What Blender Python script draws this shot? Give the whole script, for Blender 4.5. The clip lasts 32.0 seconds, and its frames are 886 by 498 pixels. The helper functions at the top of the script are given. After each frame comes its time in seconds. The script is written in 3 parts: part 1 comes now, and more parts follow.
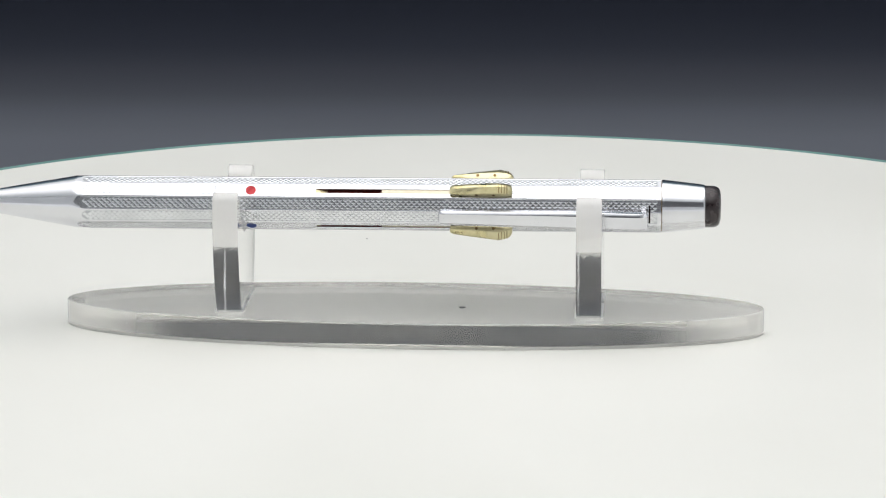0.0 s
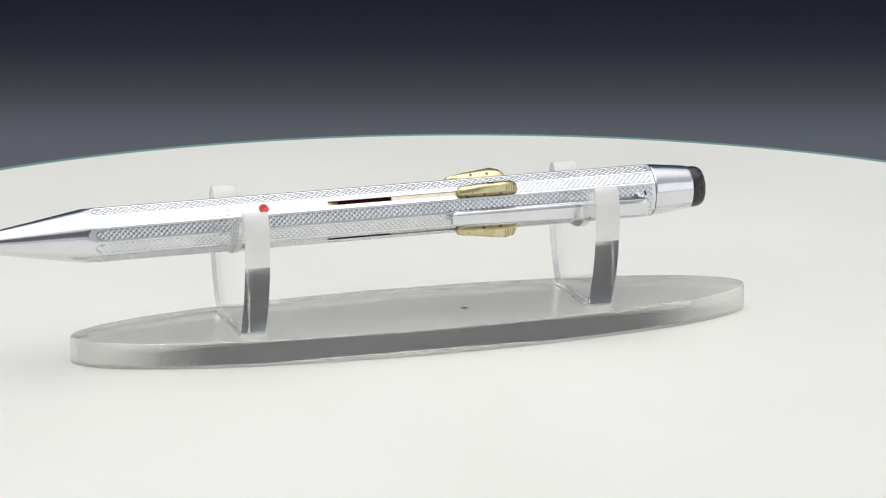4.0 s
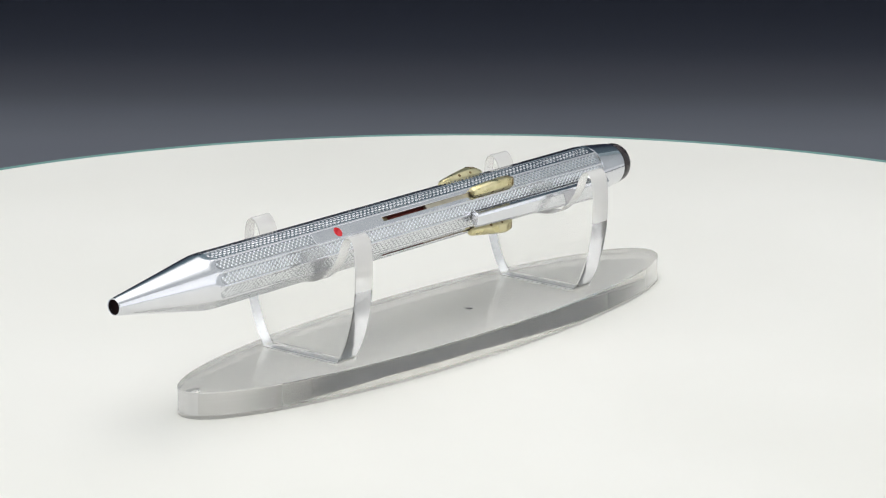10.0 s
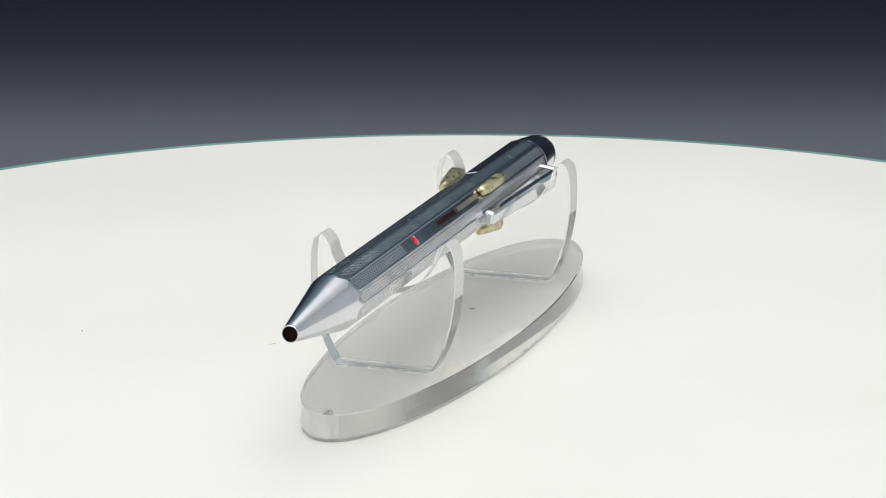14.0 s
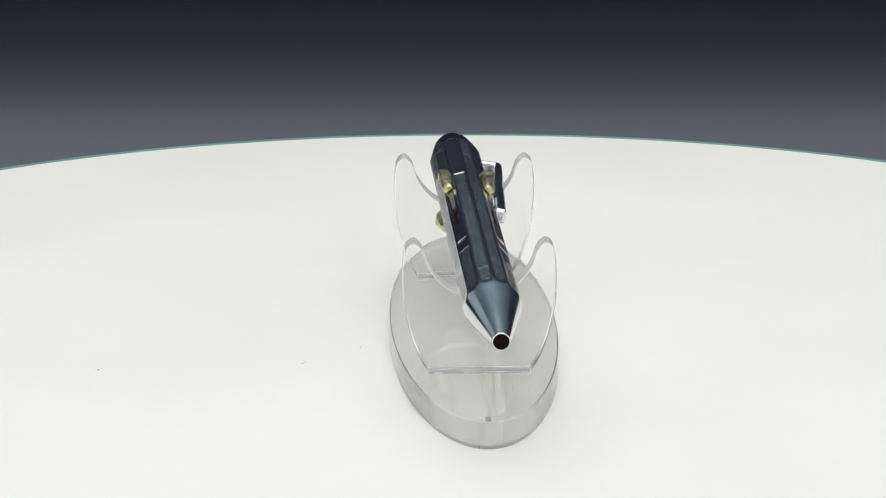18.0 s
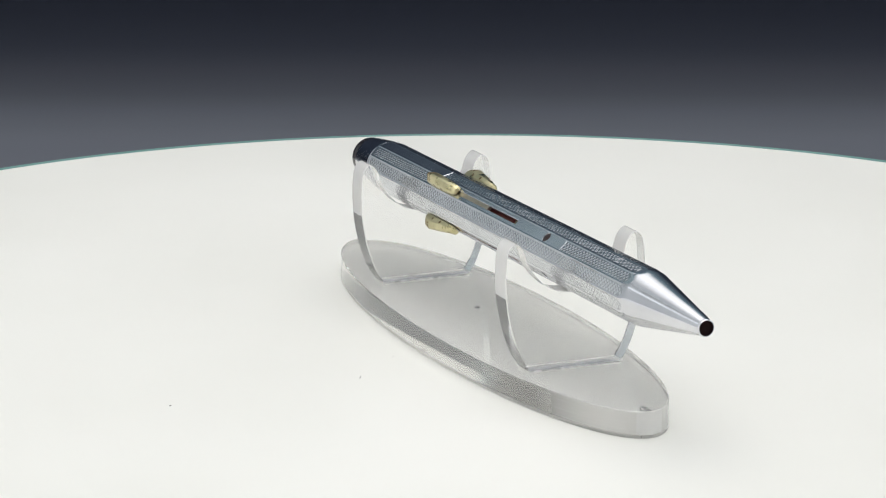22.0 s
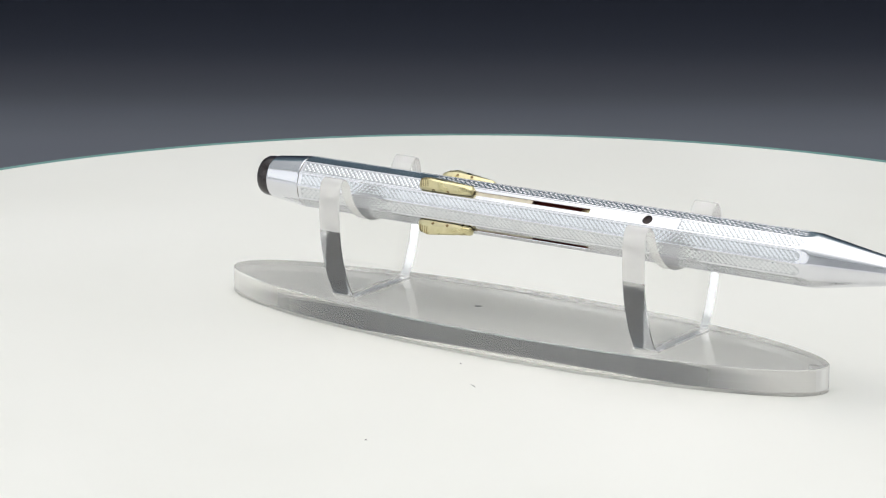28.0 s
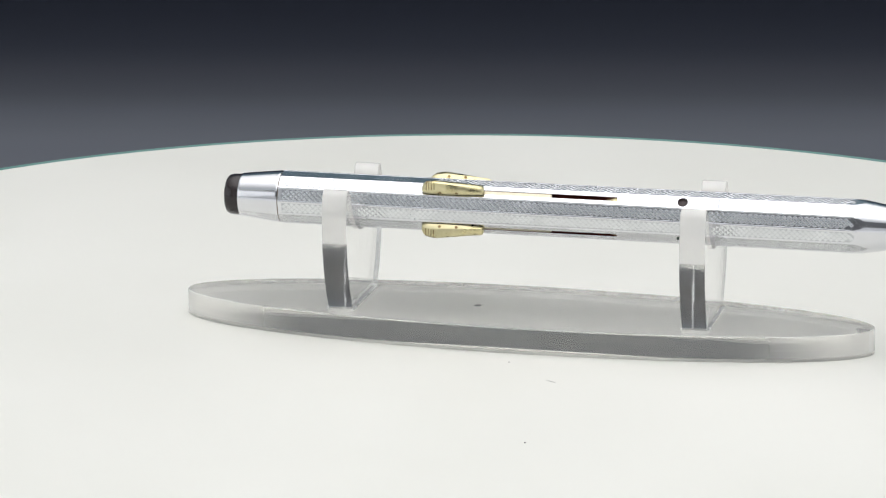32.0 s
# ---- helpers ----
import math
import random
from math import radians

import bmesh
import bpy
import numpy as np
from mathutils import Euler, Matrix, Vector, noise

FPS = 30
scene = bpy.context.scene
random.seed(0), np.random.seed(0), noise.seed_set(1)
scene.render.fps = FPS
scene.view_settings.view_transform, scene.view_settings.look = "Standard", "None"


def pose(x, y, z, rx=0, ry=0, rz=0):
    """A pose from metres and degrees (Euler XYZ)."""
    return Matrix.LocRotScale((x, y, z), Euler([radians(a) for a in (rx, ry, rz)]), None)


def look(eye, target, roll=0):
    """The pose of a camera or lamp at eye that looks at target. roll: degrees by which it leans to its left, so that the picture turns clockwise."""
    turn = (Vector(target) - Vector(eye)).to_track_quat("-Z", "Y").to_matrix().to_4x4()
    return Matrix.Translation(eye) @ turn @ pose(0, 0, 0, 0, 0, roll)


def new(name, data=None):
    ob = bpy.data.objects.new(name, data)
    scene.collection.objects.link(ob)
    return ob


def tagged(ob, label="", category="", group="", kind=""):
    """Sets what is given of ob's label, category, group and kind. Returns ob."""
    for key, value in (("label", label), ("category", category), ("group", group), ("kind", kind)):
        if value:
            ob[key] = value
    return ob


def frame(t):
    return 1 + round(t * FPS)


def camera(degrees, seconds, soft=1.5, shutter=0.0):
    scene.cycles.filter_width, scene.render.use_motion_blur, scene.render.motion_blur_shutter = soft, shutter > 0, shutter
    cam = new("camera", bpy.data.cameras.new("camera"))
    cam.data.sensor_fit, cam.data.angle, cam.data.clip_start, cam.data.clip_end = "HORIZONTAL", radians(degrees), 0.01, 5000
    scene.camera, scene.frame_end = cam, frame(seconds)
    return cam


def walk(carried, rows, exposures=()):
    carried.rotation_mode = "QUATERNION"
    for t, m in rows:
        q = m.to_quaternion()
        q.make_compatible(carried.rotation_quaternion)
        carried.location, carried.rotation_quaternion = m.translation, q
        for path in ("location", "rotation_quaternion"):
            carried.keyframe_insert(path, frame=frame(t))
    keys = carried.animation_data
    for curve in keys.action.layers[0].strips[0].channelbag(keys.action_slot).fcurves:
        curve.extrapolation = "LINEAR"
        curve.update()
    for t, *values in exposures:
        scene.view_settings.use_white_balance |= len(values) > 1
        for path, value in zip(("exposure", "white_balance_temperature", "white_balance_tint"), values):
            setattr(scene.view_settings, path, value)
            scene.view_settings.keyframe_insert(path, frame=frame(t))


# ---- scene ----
from mathutils.geometry import tessellate_polygon

cam = camera(14.09, 32.0, soft=1.2)
EYE = Vector((0.0, -0.6150, 0.1699))
YAW, PITCH = radians(-0.44), radians(14.205)
AIM = EYE + Vector((math.sin(YAW) * math.cos(PITCH), math.cos(YAW) * math.cos(PITCH), -math.sin(PITCH)))
walk(cam, [(0.0, look(EYE, AIM, -0.073)), (32.0, look(EYE, AIM, -0.073))], [(0.0, -0.18), (4.0, -0.18), (8.0, -0.15), (13.0, -0.08), (18.0, -0.10), (25.0, -0.12), (32.0, -0.17)])

# ---- light: one large overhead softbox in a dim room ----
world = bpy.data.worlds.new("world")
scene.world = world
world.use_nodes = True
world.node_tree.nodes["Background"].inputs[0].default_value = (0.50, 0.52, 0.56, 1)
world.node_tree.nodes["Background"].inputs[1].default_value = 0.3


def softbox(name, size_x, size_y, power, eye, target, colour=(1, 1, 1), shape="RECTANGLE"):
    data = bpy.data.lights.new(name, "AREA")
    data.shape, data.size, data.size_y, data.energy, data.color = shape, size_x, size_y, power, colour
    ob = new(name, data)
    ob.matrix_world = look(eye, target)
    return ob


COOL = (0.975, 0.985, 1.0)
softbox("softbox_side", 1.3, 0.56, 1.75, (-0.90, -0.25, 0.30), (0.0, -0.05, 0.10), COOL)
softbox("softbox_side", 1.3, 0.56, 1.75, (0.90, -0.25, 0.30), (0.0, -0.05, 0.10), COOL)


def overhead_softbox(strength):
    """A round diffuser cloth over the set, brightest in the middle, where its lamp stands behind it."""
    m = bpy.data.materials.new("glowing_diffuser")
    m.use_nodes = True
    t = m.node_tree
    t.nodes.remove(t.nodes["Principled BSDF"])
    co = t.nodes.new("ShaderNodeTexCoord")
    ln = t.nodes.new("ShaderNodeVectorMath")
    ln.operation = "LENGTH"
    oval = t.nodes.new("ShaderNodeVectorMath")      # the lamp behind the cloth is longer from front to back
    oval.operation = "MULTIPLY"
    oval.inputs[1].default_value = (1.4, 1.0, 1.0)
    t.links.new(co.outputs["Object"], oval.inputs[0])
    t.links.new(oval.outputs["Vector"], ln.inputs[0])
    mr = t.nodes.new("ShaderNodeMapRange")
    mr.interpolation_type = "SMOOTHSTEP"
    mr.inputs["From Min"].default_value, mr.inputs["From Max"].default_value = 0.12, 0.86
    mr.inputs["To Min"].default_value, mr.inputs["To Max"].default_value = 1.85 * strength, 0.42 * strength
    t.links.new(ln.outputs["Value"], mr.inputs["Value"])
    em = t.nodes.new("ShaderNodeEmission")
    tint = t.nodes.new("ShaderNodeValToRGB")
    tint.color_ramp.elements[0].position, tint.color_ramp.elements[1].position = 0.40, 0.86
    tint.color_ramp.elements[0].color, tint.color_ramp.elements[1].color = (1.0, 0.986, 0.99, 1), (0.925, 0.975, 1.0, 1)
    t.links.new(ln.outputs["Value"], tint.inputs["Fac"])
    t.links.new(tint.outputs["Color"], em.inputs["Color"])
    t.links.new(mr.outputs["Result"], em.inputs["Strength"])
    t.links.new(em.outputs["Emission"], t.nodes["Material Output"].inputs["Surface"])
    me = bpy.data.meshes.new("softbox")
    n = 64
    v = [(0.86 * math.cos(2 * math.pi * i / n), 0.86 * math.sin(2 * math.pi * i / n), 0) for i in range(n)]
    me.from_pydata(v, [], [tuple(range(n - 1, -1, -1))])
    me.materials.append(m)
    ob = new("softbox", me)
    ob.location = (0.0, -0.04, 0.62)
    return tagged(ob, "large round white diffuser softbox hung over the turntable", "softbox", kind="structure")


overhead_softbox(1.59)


# ---- materials ----
def shader(name, colour, metallic=0.0, roughness=0.4, **more):
    m = bpy.data.materials.new(name)
    m.use_nodes = True
    b = m.node_tree.nodes["Principled BSDF"]
    b.inputs["Base Color"].default_value = (*colour, 1)
    b.inputs["Metallic"].default_value = metallic
    b.inputs["Roughness"].default_value = roughness
    for key, value in more.items():
        b.inputs[key.replace("_", " ")].default_value = value
    return m


def vary(m, scale, colour_a, colour_b, rough=None, bump=0.0, bump_scale=None, detail=4.0):
    """Noise in the base colour, the roughness and the relief of a principled material."""
    t = m.node_tree
    b = t.nodes["Principled BSDF"]
    co = t.nodes.new("ShaderNodeTexCoord")
    n = t.nodes.new("ShaderNodeTexNoise")
    n.inputs["Scale"].default_value, n.inputs["Detail"].default_value = scale, detail
    t.links.new(co.outputs["Object"], n.inputs["Vector"])
    ramp = t.nodes.new("ShaderNodeValToRGB")
    ramp.color_ramp.elements[0].position, ramp.color_ramp.elements[1].position = 0.35, 0.65
    ramp.color_ramp.elements[0].color, ramp.color_ramp.elements[1].color = (*colour_a, 1), (*colour_b, 1)
    t.links.new(n.outputs["Fac"], ramp.inputs["Fac"])
    t.links.new(ramp.outputs["Color"], b.inputs["Base Color"])
    if rough:
        r = t.nodes.new("ShaderNodeMapRange")
        r.inputs["From Min"].default_value, r.inputs["From Max"].default_value = 0.3, 0.7
        r.inputs["To Min"].default_value, r.inputs["To Max"].default_value = rough
        t.links.new(n.outputs["Fac"], r.inputs["Value"])
        t.links.new(r.outputs["Result"], b.inputs["Roughness"])
    if bump:
        n2 = t.nodes.new("ShaderNodeTexNoise")
        n2.inputs["Scale"].default_value, n2.inputs["Detail"].default_value = bump_scale or scale * 8, 3.0
        t.links.new(co.outputs["Object"], n2.inputs["Vector"])
        k = t.nodes.new("ShaderNodeBump")
        k.inputs["Strength"].default_value, k.inputs["Distance"].default_value = 1.0, bump
        t.links.new(n2.outputs["Fac"], k.inputs["Height"])
        t.links.new(k.outputs["Normal"], b.inputs["Normal"])
    return m


CHROME = vary(shader("chrome", (0.8, 0.81, 0.84), 1.0, 0.1), 160, (0.67, 0.675, 0.705), (0.725, 0.73, 0.755), (0.07, 0.16), 2e-6, 900)
GUILLOCHE = vary(shader("guilloche_chrome", (0.8, 0.81, 0.84), 1.0, 0.15), 300, (0.65, 0.665, 0.685), (0.73, 0.745, 0.765), (0.12, 0.22))
GROUND = vary(shader("darkened_ground", (0.2, 0.21, 0.23), 1.0, 0.35), 400, (0.45, 0.465, 0.485), (0.54, 0.555, 0.575), (0.18, 0.28))
BRASS = vary(shader("brass", (0.6, 0.5, 0.25), 1.0, 0.3), 500, (0.56, 0.50, 0.28), (0.70, 0.64, 0.40), (0.22, 0.42), 6e-6, 2600)
DARK_BRASS = vary(shader("dark_brass", (0.2, 0.13, 0.06), 1.0, 0.5), 400, (0.16, 0.10, 0.05), (0.30, 0.21, 0.09), (0.4, 0.6))
SLOT_FLOOR = vary(shader("tarnished_brass", (0.1, 0.04, 0.03), 0.85, 0.35), 400, (0.105, 0.022, 0.018), (0.16, 0.038, 0.028), (0.28, 0.42))
STEM = vary(shader("dull_brass", (0.5, 0.46, 0.36), 1.0, 0.35), 500, (0.46, 0.42, 0.32), (0.58, 0.53, 0.42), (0.3, 0.45))
CAVITY = vary(shader("dark_interior", (0.01, 0.004, 0.004), 0.0, 0.8, Specular_IOR_Level=0.1), 300, (0.005, 0.002, 0.002), (0.014, 0.005, 0.005))
BLACK = vary(shader("black_plastic", (0.012, 0.012, 0.014), 0.0, 0.3), 500, (0.014, 0.009, 0.010), (0.026, 0.017, 0.018), (0.18, 0.3), 3e-6, 3000)
RED = vary(shader("red_enamel", (0.55, 0.02, 0.03), 0.0, 0.3), 700, (0.50, 0.007, 0.014), (0.60, 0.012, 0.02), (0.2, 0.35))
BLUE = vary(shader("blue_enamel", (0.01, 0.03, 0.16), 0.0, 0.3), 700, (0.008, 0.025, 0.13), (0.012, 0.04, 0.2), (0.25, 0.4))
BROWN = vary(shader("brown_enamel", (0.05, 0.015, 0.012), 0.0, 0.35), 700, (0.014, 0.005, 0.004), (0.028, 0.009, 0.008), (0.3, 0.45))
GREEN = vary(shader("green_enamel", (0.01, 0.04, 0.02), 0.0, 0.35), 700, (0.008, 0.03, 0.015), (0.012, 0.05, 0.025), (0.3, 0.45))
WHITE = vary(shader("white_coating", (0.8, 0.8, 0.78), 0.0, 0.45), 14, (0.80, 0.797, 0.745), (0.825, 0.822, 0.775), (0.42, 0.5), 4e-6, 1500)
GLASS_RIM = vary(shader("tinted_rim", (0.25, 0.42, 0.4), 0.0, 0.2), 60, (0.20, 0.40, 0.36), (0.26, 0.46, 0.42))
DUST = vary(shader("grey_dust", (0.2, 0.19, 0.18), 0.0, 0.9), 2000, (0.20, 0.19, 0.18), (0.42, 0.40, 0.38))
LINT = vary(shader("pale_lint", (0.4, 0.4, 0.4), 0.0, 0.9), 2000, (0.45, 0.45, 0.45), (0.75, 0.75, 0.74))
ROOM = vary(shader("white_paint", (0.78, 0.78, 0.78), 0.0, 0.8), 3, (0.83, 0.835, 0.84), (0.88, 0.885, 0.89))
COOL_ROOM = vary(shader("blue_grey_paint", (0.35, 0.43, 0.46), 0.0, 0.8), 3, (0.50, 0.60, 0.63), (0.56, 0.66, 0.69))
DARK_ROOM = vary(shader("dark_paint", (0.1, 0.1, 0.1), 0.0, 0.8), 3, (0.15, 0.15, 0.155), (0.19, 0.19, 0.195))


def acrylic(name, roughness, bump=0.0, tint=(0.97, 0.97, 0.96), haze=0.0, end_haze=0.0, grain=260):
    m = shader(name, tint, 0.0, roughness, IOR=1.49, Transmission_Weight=1.0 - haze)
    t = m.node_tree
    b = t.nodes["Principled BSDF"]
    co = t.nodes.new("ShaderNodeTexCoord")
    n = t.nodes.new("ShaderNodeTexNoise")
    n.inputs["Scale"].default_value = grain
    t.links.new(co.outputs["Object"], n.inputs["Vector"])
    r = t.nodes.new("ShaderNodeMapRange")
    r.inputs["To Min"].default_value, r.inputs["To Max"].default_value = roughness * 0.5, roughness * 1.5
    t.links.new(n.outputs["Fac"], r.inputs["Value"])
    t.links.new(r.outputs["Result"], b.inputs["Roughness"])
    if end_haze:
        # the saw-cut edge is clear along the sides; towards the oval's two ends white haze stands for frosting and for
        # light refracted there
        sep = t.nodes.new("ShaderNodeSeparateXYZ")
        t.links.new(co.outputs["Object"], sep.inputs[0])
        off = t.nodes.new("ShaderNodeMath")
        off.inputs[1].default_value = 0.00995
        t.links.new(sep.outputs["X"], off.inputs[0])
        far = t.nodes.new("ShaderNodeMath")
        far.operation = "ABSOLUTE"
        t.links.new(off.outputs[0], far.inputs[0])
        w = t.nodes.new("ShaderNodeMapRange")
        w.interpolation_type = "SMOOTHSTEP"
        w.inputs["From Min"].default_value, w.inputs["From Max"].default_value = 0.038, 0.060
        w.inputs["To Min"].default_value, w.inputs["To Max"].default_value = 1.0 - haze, 1.0 - end_haze
        t.links.new(far.outputs[0], w.inputs["Value"])
        # one long side is scratched by the saw all along
        side = t.nodes.new("ShaderNodeMapRange")
        side.interpolation_type = "SMOOTHSTEP"
        side.inputs["From Min"].default_value, side.inputs["From Max"].default_value = -0.004, 0.007
        side.inputs["To Min"].default_value, side.inputs["To Max"].default_value = 1.0, 0.86
        t.links.new(sep.outputs["Y"], side.inputs["Value"])
        both = t.nodes.new("ShaderNodeMath")
        both.operation = "MULTIPLY"
        t.links.new(w.outputs["Result"], both.inputs[0])
        t.links.new(side.outputs["Result"], both.inputs[1])
        streak = t.nodes.new("ShaderNodeTexNoise")
        streak.inputs["Scale"].default_value, streak.inputs["Detail"].default_value = 1.0, 5.0
        mp = t.nodes.new("ShaderNodeMapping")
        mp.inputs["Scale"].default_value = (45, 45, 2200)
        t.links.new(co.outputs["Object"], mp.inputs["Vector"])
        t.links.new(mp.outputs["Vector"], streak.inputs["Vector"])
        sm = t.nodes.new("ShaderNodeMapRange")
        sm.inputs["From Min"].default_value, sm.inputs["From Max"].default_value = 0.45, 0.8
        sm.inputs["To Min"].default_value, sm.inputs["To Max"].default_value = 1.0, 0.95
        t.links.new(streak.outputs["Fac"], sm.inputs["Value"])
        mul = t.nodes.new("ShaderNodeMath")
        mul.operation = "MULTIPLY"
        t.links.new(both.outputs[0], mul.inputs[0])
        t.links.new(sm.outputs["Result"], mul.inputs[1])
        t.links.new(mul.outputs[0], b.inputs["Transmission Weight"])
    if bump:
        k = t.nodes.new("ShaderNodeBump")
        k.inputs["Distance"].default_value = bump
        t.links.new(n.outputs["Fac"], k.inputs["Height"])
        t.links.new(k.outputs["Normal"], b.inputs["Normal"])
    return m


ACRYLIC = acrylic("clear_acrylic", 0.015, haze=0.03)
ACRYLIC_BASE = acrylic("hazy_acrylic", 0.015, tint=(0.985, 0.98, 0.96), haze=0.02)
# milky top face; extra white makes up for light lost through the base
ACRYLIC_TOP = acrylic("milky_brightened_acrylic", 0.03, tint=(0.99, 0.985, 0.965), haze=0.25)
SAW_LINE = acrylic("saw_line", 0.35, 2.5e-5, (0.66, 0.65, 0.62), haze=0.45, grain=2600)
ACRYLIC_WINDOW = acrylic("whitened_acrylic", 0.12, 5e-5, (0.95, 0.945, 0.92), haze=0.6, grain=420)
GLUE = acrylic("cured_glue", 0.3, haze=0.6)
ACRYLIC_FROSTED = acrylic("frosted_acrylic", 0.2, 6e-5, (0.975, 0.965, 0.94), haze=0.46, grain=700)
ACRYLIC_SAWN = acrylic("sawn_acrylic", 0.09, 3e-5, (0.75, 0.74, 0.72), haze=0.07, grain=900)
ACRYLIC_EDGE = acrylic("cut_acrylic_edge", 0.07, 1.2e-5, (0.89, 0.88, 0.84), haze=0.02, end_haze=0.56)

# backdrop: paper with light falloff painted into its colour, pale grey at the foot, near black above it, then navy
BACKDROP = shader("paper_painted_falloff", (0.05, 0.05, 0.06), 0.0, 0.85)
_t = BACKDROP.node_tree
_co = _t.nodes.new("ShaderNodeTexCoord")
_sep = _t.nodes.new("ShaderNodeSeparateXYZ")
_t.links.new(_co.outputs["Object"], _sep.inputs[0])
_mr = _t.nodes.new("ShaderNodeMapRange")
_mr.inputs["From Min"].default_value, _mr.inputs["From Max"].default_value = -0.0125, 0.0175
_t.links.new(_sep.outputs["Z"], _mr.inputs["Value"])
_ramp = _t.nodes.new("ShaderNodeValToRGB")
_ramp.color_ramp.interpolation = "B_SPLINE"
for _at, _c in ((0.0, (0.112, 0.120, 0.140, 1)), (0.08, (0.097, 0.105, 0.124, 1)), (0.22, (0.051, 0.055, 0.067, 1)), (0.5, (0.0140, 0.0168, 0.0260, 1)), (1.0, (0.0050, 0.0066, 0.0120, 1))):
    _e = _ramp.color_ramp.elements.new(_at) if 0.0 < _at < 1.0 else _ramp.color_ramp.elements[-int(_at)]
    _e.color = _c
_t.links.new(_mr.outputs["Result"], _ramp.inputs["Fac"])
# the upper part is painted paler, as if lit from nearer the lamp
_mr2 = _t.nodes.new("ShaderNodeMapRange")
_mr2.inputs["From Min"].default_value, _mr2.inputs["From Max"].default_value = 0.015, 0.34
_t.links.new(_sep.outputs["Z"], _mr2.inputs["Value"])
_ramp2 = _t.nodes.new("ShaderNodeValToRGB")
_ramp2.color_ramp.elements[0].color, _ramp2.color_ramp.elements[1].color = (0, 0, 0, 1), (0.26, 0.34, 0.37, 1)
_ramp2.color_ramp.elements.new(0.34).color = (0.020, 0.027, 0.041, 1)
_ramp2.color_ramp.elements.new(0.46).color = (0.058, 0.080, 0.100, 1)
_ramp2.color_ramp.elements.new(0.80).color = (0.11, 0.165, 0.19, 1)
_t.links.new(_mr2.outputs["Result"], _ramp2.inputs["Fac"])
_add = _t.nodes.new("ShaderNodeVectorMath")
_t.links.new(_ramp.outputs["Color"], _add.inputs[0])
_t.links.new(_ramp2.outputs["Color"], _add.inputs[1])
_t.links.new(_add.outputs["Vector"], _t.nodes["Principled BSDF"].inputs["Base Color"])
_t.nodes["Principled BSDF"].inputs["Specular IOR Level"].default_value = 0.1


# ---- mesh helpers: shapes are written in millimetres ----
def mesh(name, verts, faces, mats, smooth=False, index=None, weld=0.0):
    me = bpy.data.meshes.new(name)
    me.from_pydata([(x * 0.001, y * 0.001, z * 0.001) for x, y, z in verts], [], faces)
    for m in (mats if isinstance(mats, (list, tuple)) else [mats]):
        me.materials.append(m)
    if index:
        for p, i in zip(me.polygons, index):
            p.material_index = i
    bm = bmesh.new()
    bm.from_mesh(me)
    if weld:
        bmesh.ops.remove_doubles(bm, verts=bm.verts[:], dist=weld)
    bmesh.ops.recalc_face_normals(bm, faces=bm.faces[:])
    bm.to_mesh(me)
    bm.free()
    for p in me.polygons:
        p.use_smooth = smooth
    me.update()
    return me


def part(name, me, parent, label="", at=None):
    ob = new(name, me)
    ob.parent = parent
    if at is not None:
        ob.matrix_basis = at
    if label:
        tagged(ob, label)
    return ob


def sharp(me, degrees=30):
    me.shade_smooth()
    me.set_sharp_from_angle(angle=radians(degrees))
    return me


def lathe(name, profile, mat, n=64, cap_ends=True, smooth=True):
    """Revolves (x, r) about the x axis."""
    v, f = [], []
    for x, r in profile:
        for i in range(n):
            a = 2 * math.pi * i / n
            v.append((x, r * math.cos(a), r * math.sin(a)))
    for k in range(len(profile) - 1):
        for i in range(n):
            j = (i + 1) % n
            f.append((k * n + i, k * n + j, (k + 1) * n + j, (k + 1) * n + i))
    if cap_ends:
        f.append(tuple(range(n)))
        f.append(tuple(range((len(profile) - 1) * n, len(profile) * n)))
    me = mesh(name, v, f, mat)
    return sharp(me) if smooth else me


def prism(name, outline, lo, hi, put, mat, bevel=0.0, saw=0.0):
    """A closed outline extruded from lo to hi; put(u, v, w) gives the place. Bevelled rims; saw: the height of a rough band at lo."""
    n = len(outline)
    inner = []
    for i, (u, v) in enumerate(outline):
        a, b = Vector(outline[i - 1]), Vector(outline[(i + 1) % n])
        d = (b - a).normalized()
        nx, ny = d.y, -d.x
        inner.append((u - nx * bevel, v - ny * bevel))
    rings = [(inner, lo), (outline, lo + bevel), (outline, hi - bevel), (inner, hi)] if bevel else [(outline, lo), (outline, hi)]
    if saw:
        rings.insert(2, (outline, lo + saw))
    verts = [put(u, v, w) for ring, w in rings for u, v in ring]
    faces, mi = [], []
    for k in range(len(rings) - 1):
        for i in range(n):
            j = (i + 1) % n
            faces.append((k * n + i, k * n + j, (k + 1) * n + j, (k + 1) * n + i))
            mi.append(2 if saw and k < 2 else 1)
    for base, ring in ((0, rings[0][0]), ((len(rings) - 1) * n, rings[-1][0])):
        for tri in tessellate_polygon([[Vector((u, v, 0)) for u, v in ring]]):
            faces.append(tuple(base + i for i in tri))
            mi.append(0)
    mats = mat if isinstance(mat, (list, tuple)) else [mat, mat]
    return sharp(mesh(name, verts, faces, mats, False, mi), 25)


def box(name, x0, x1, y0, y1, z0, z1, mat):
    v = [(x, y, z) for x in (x0, x1) for y in (y0, y1) for z in (z0, z1)]
    return mesh(name, v, [(0, 1, 3, 2), (4, 6, 7, 5), (0, 4, 5, 1), (2, 3, 7, 6), (0, 2, 6, 4), (1, 5, 7, 3)], mat)


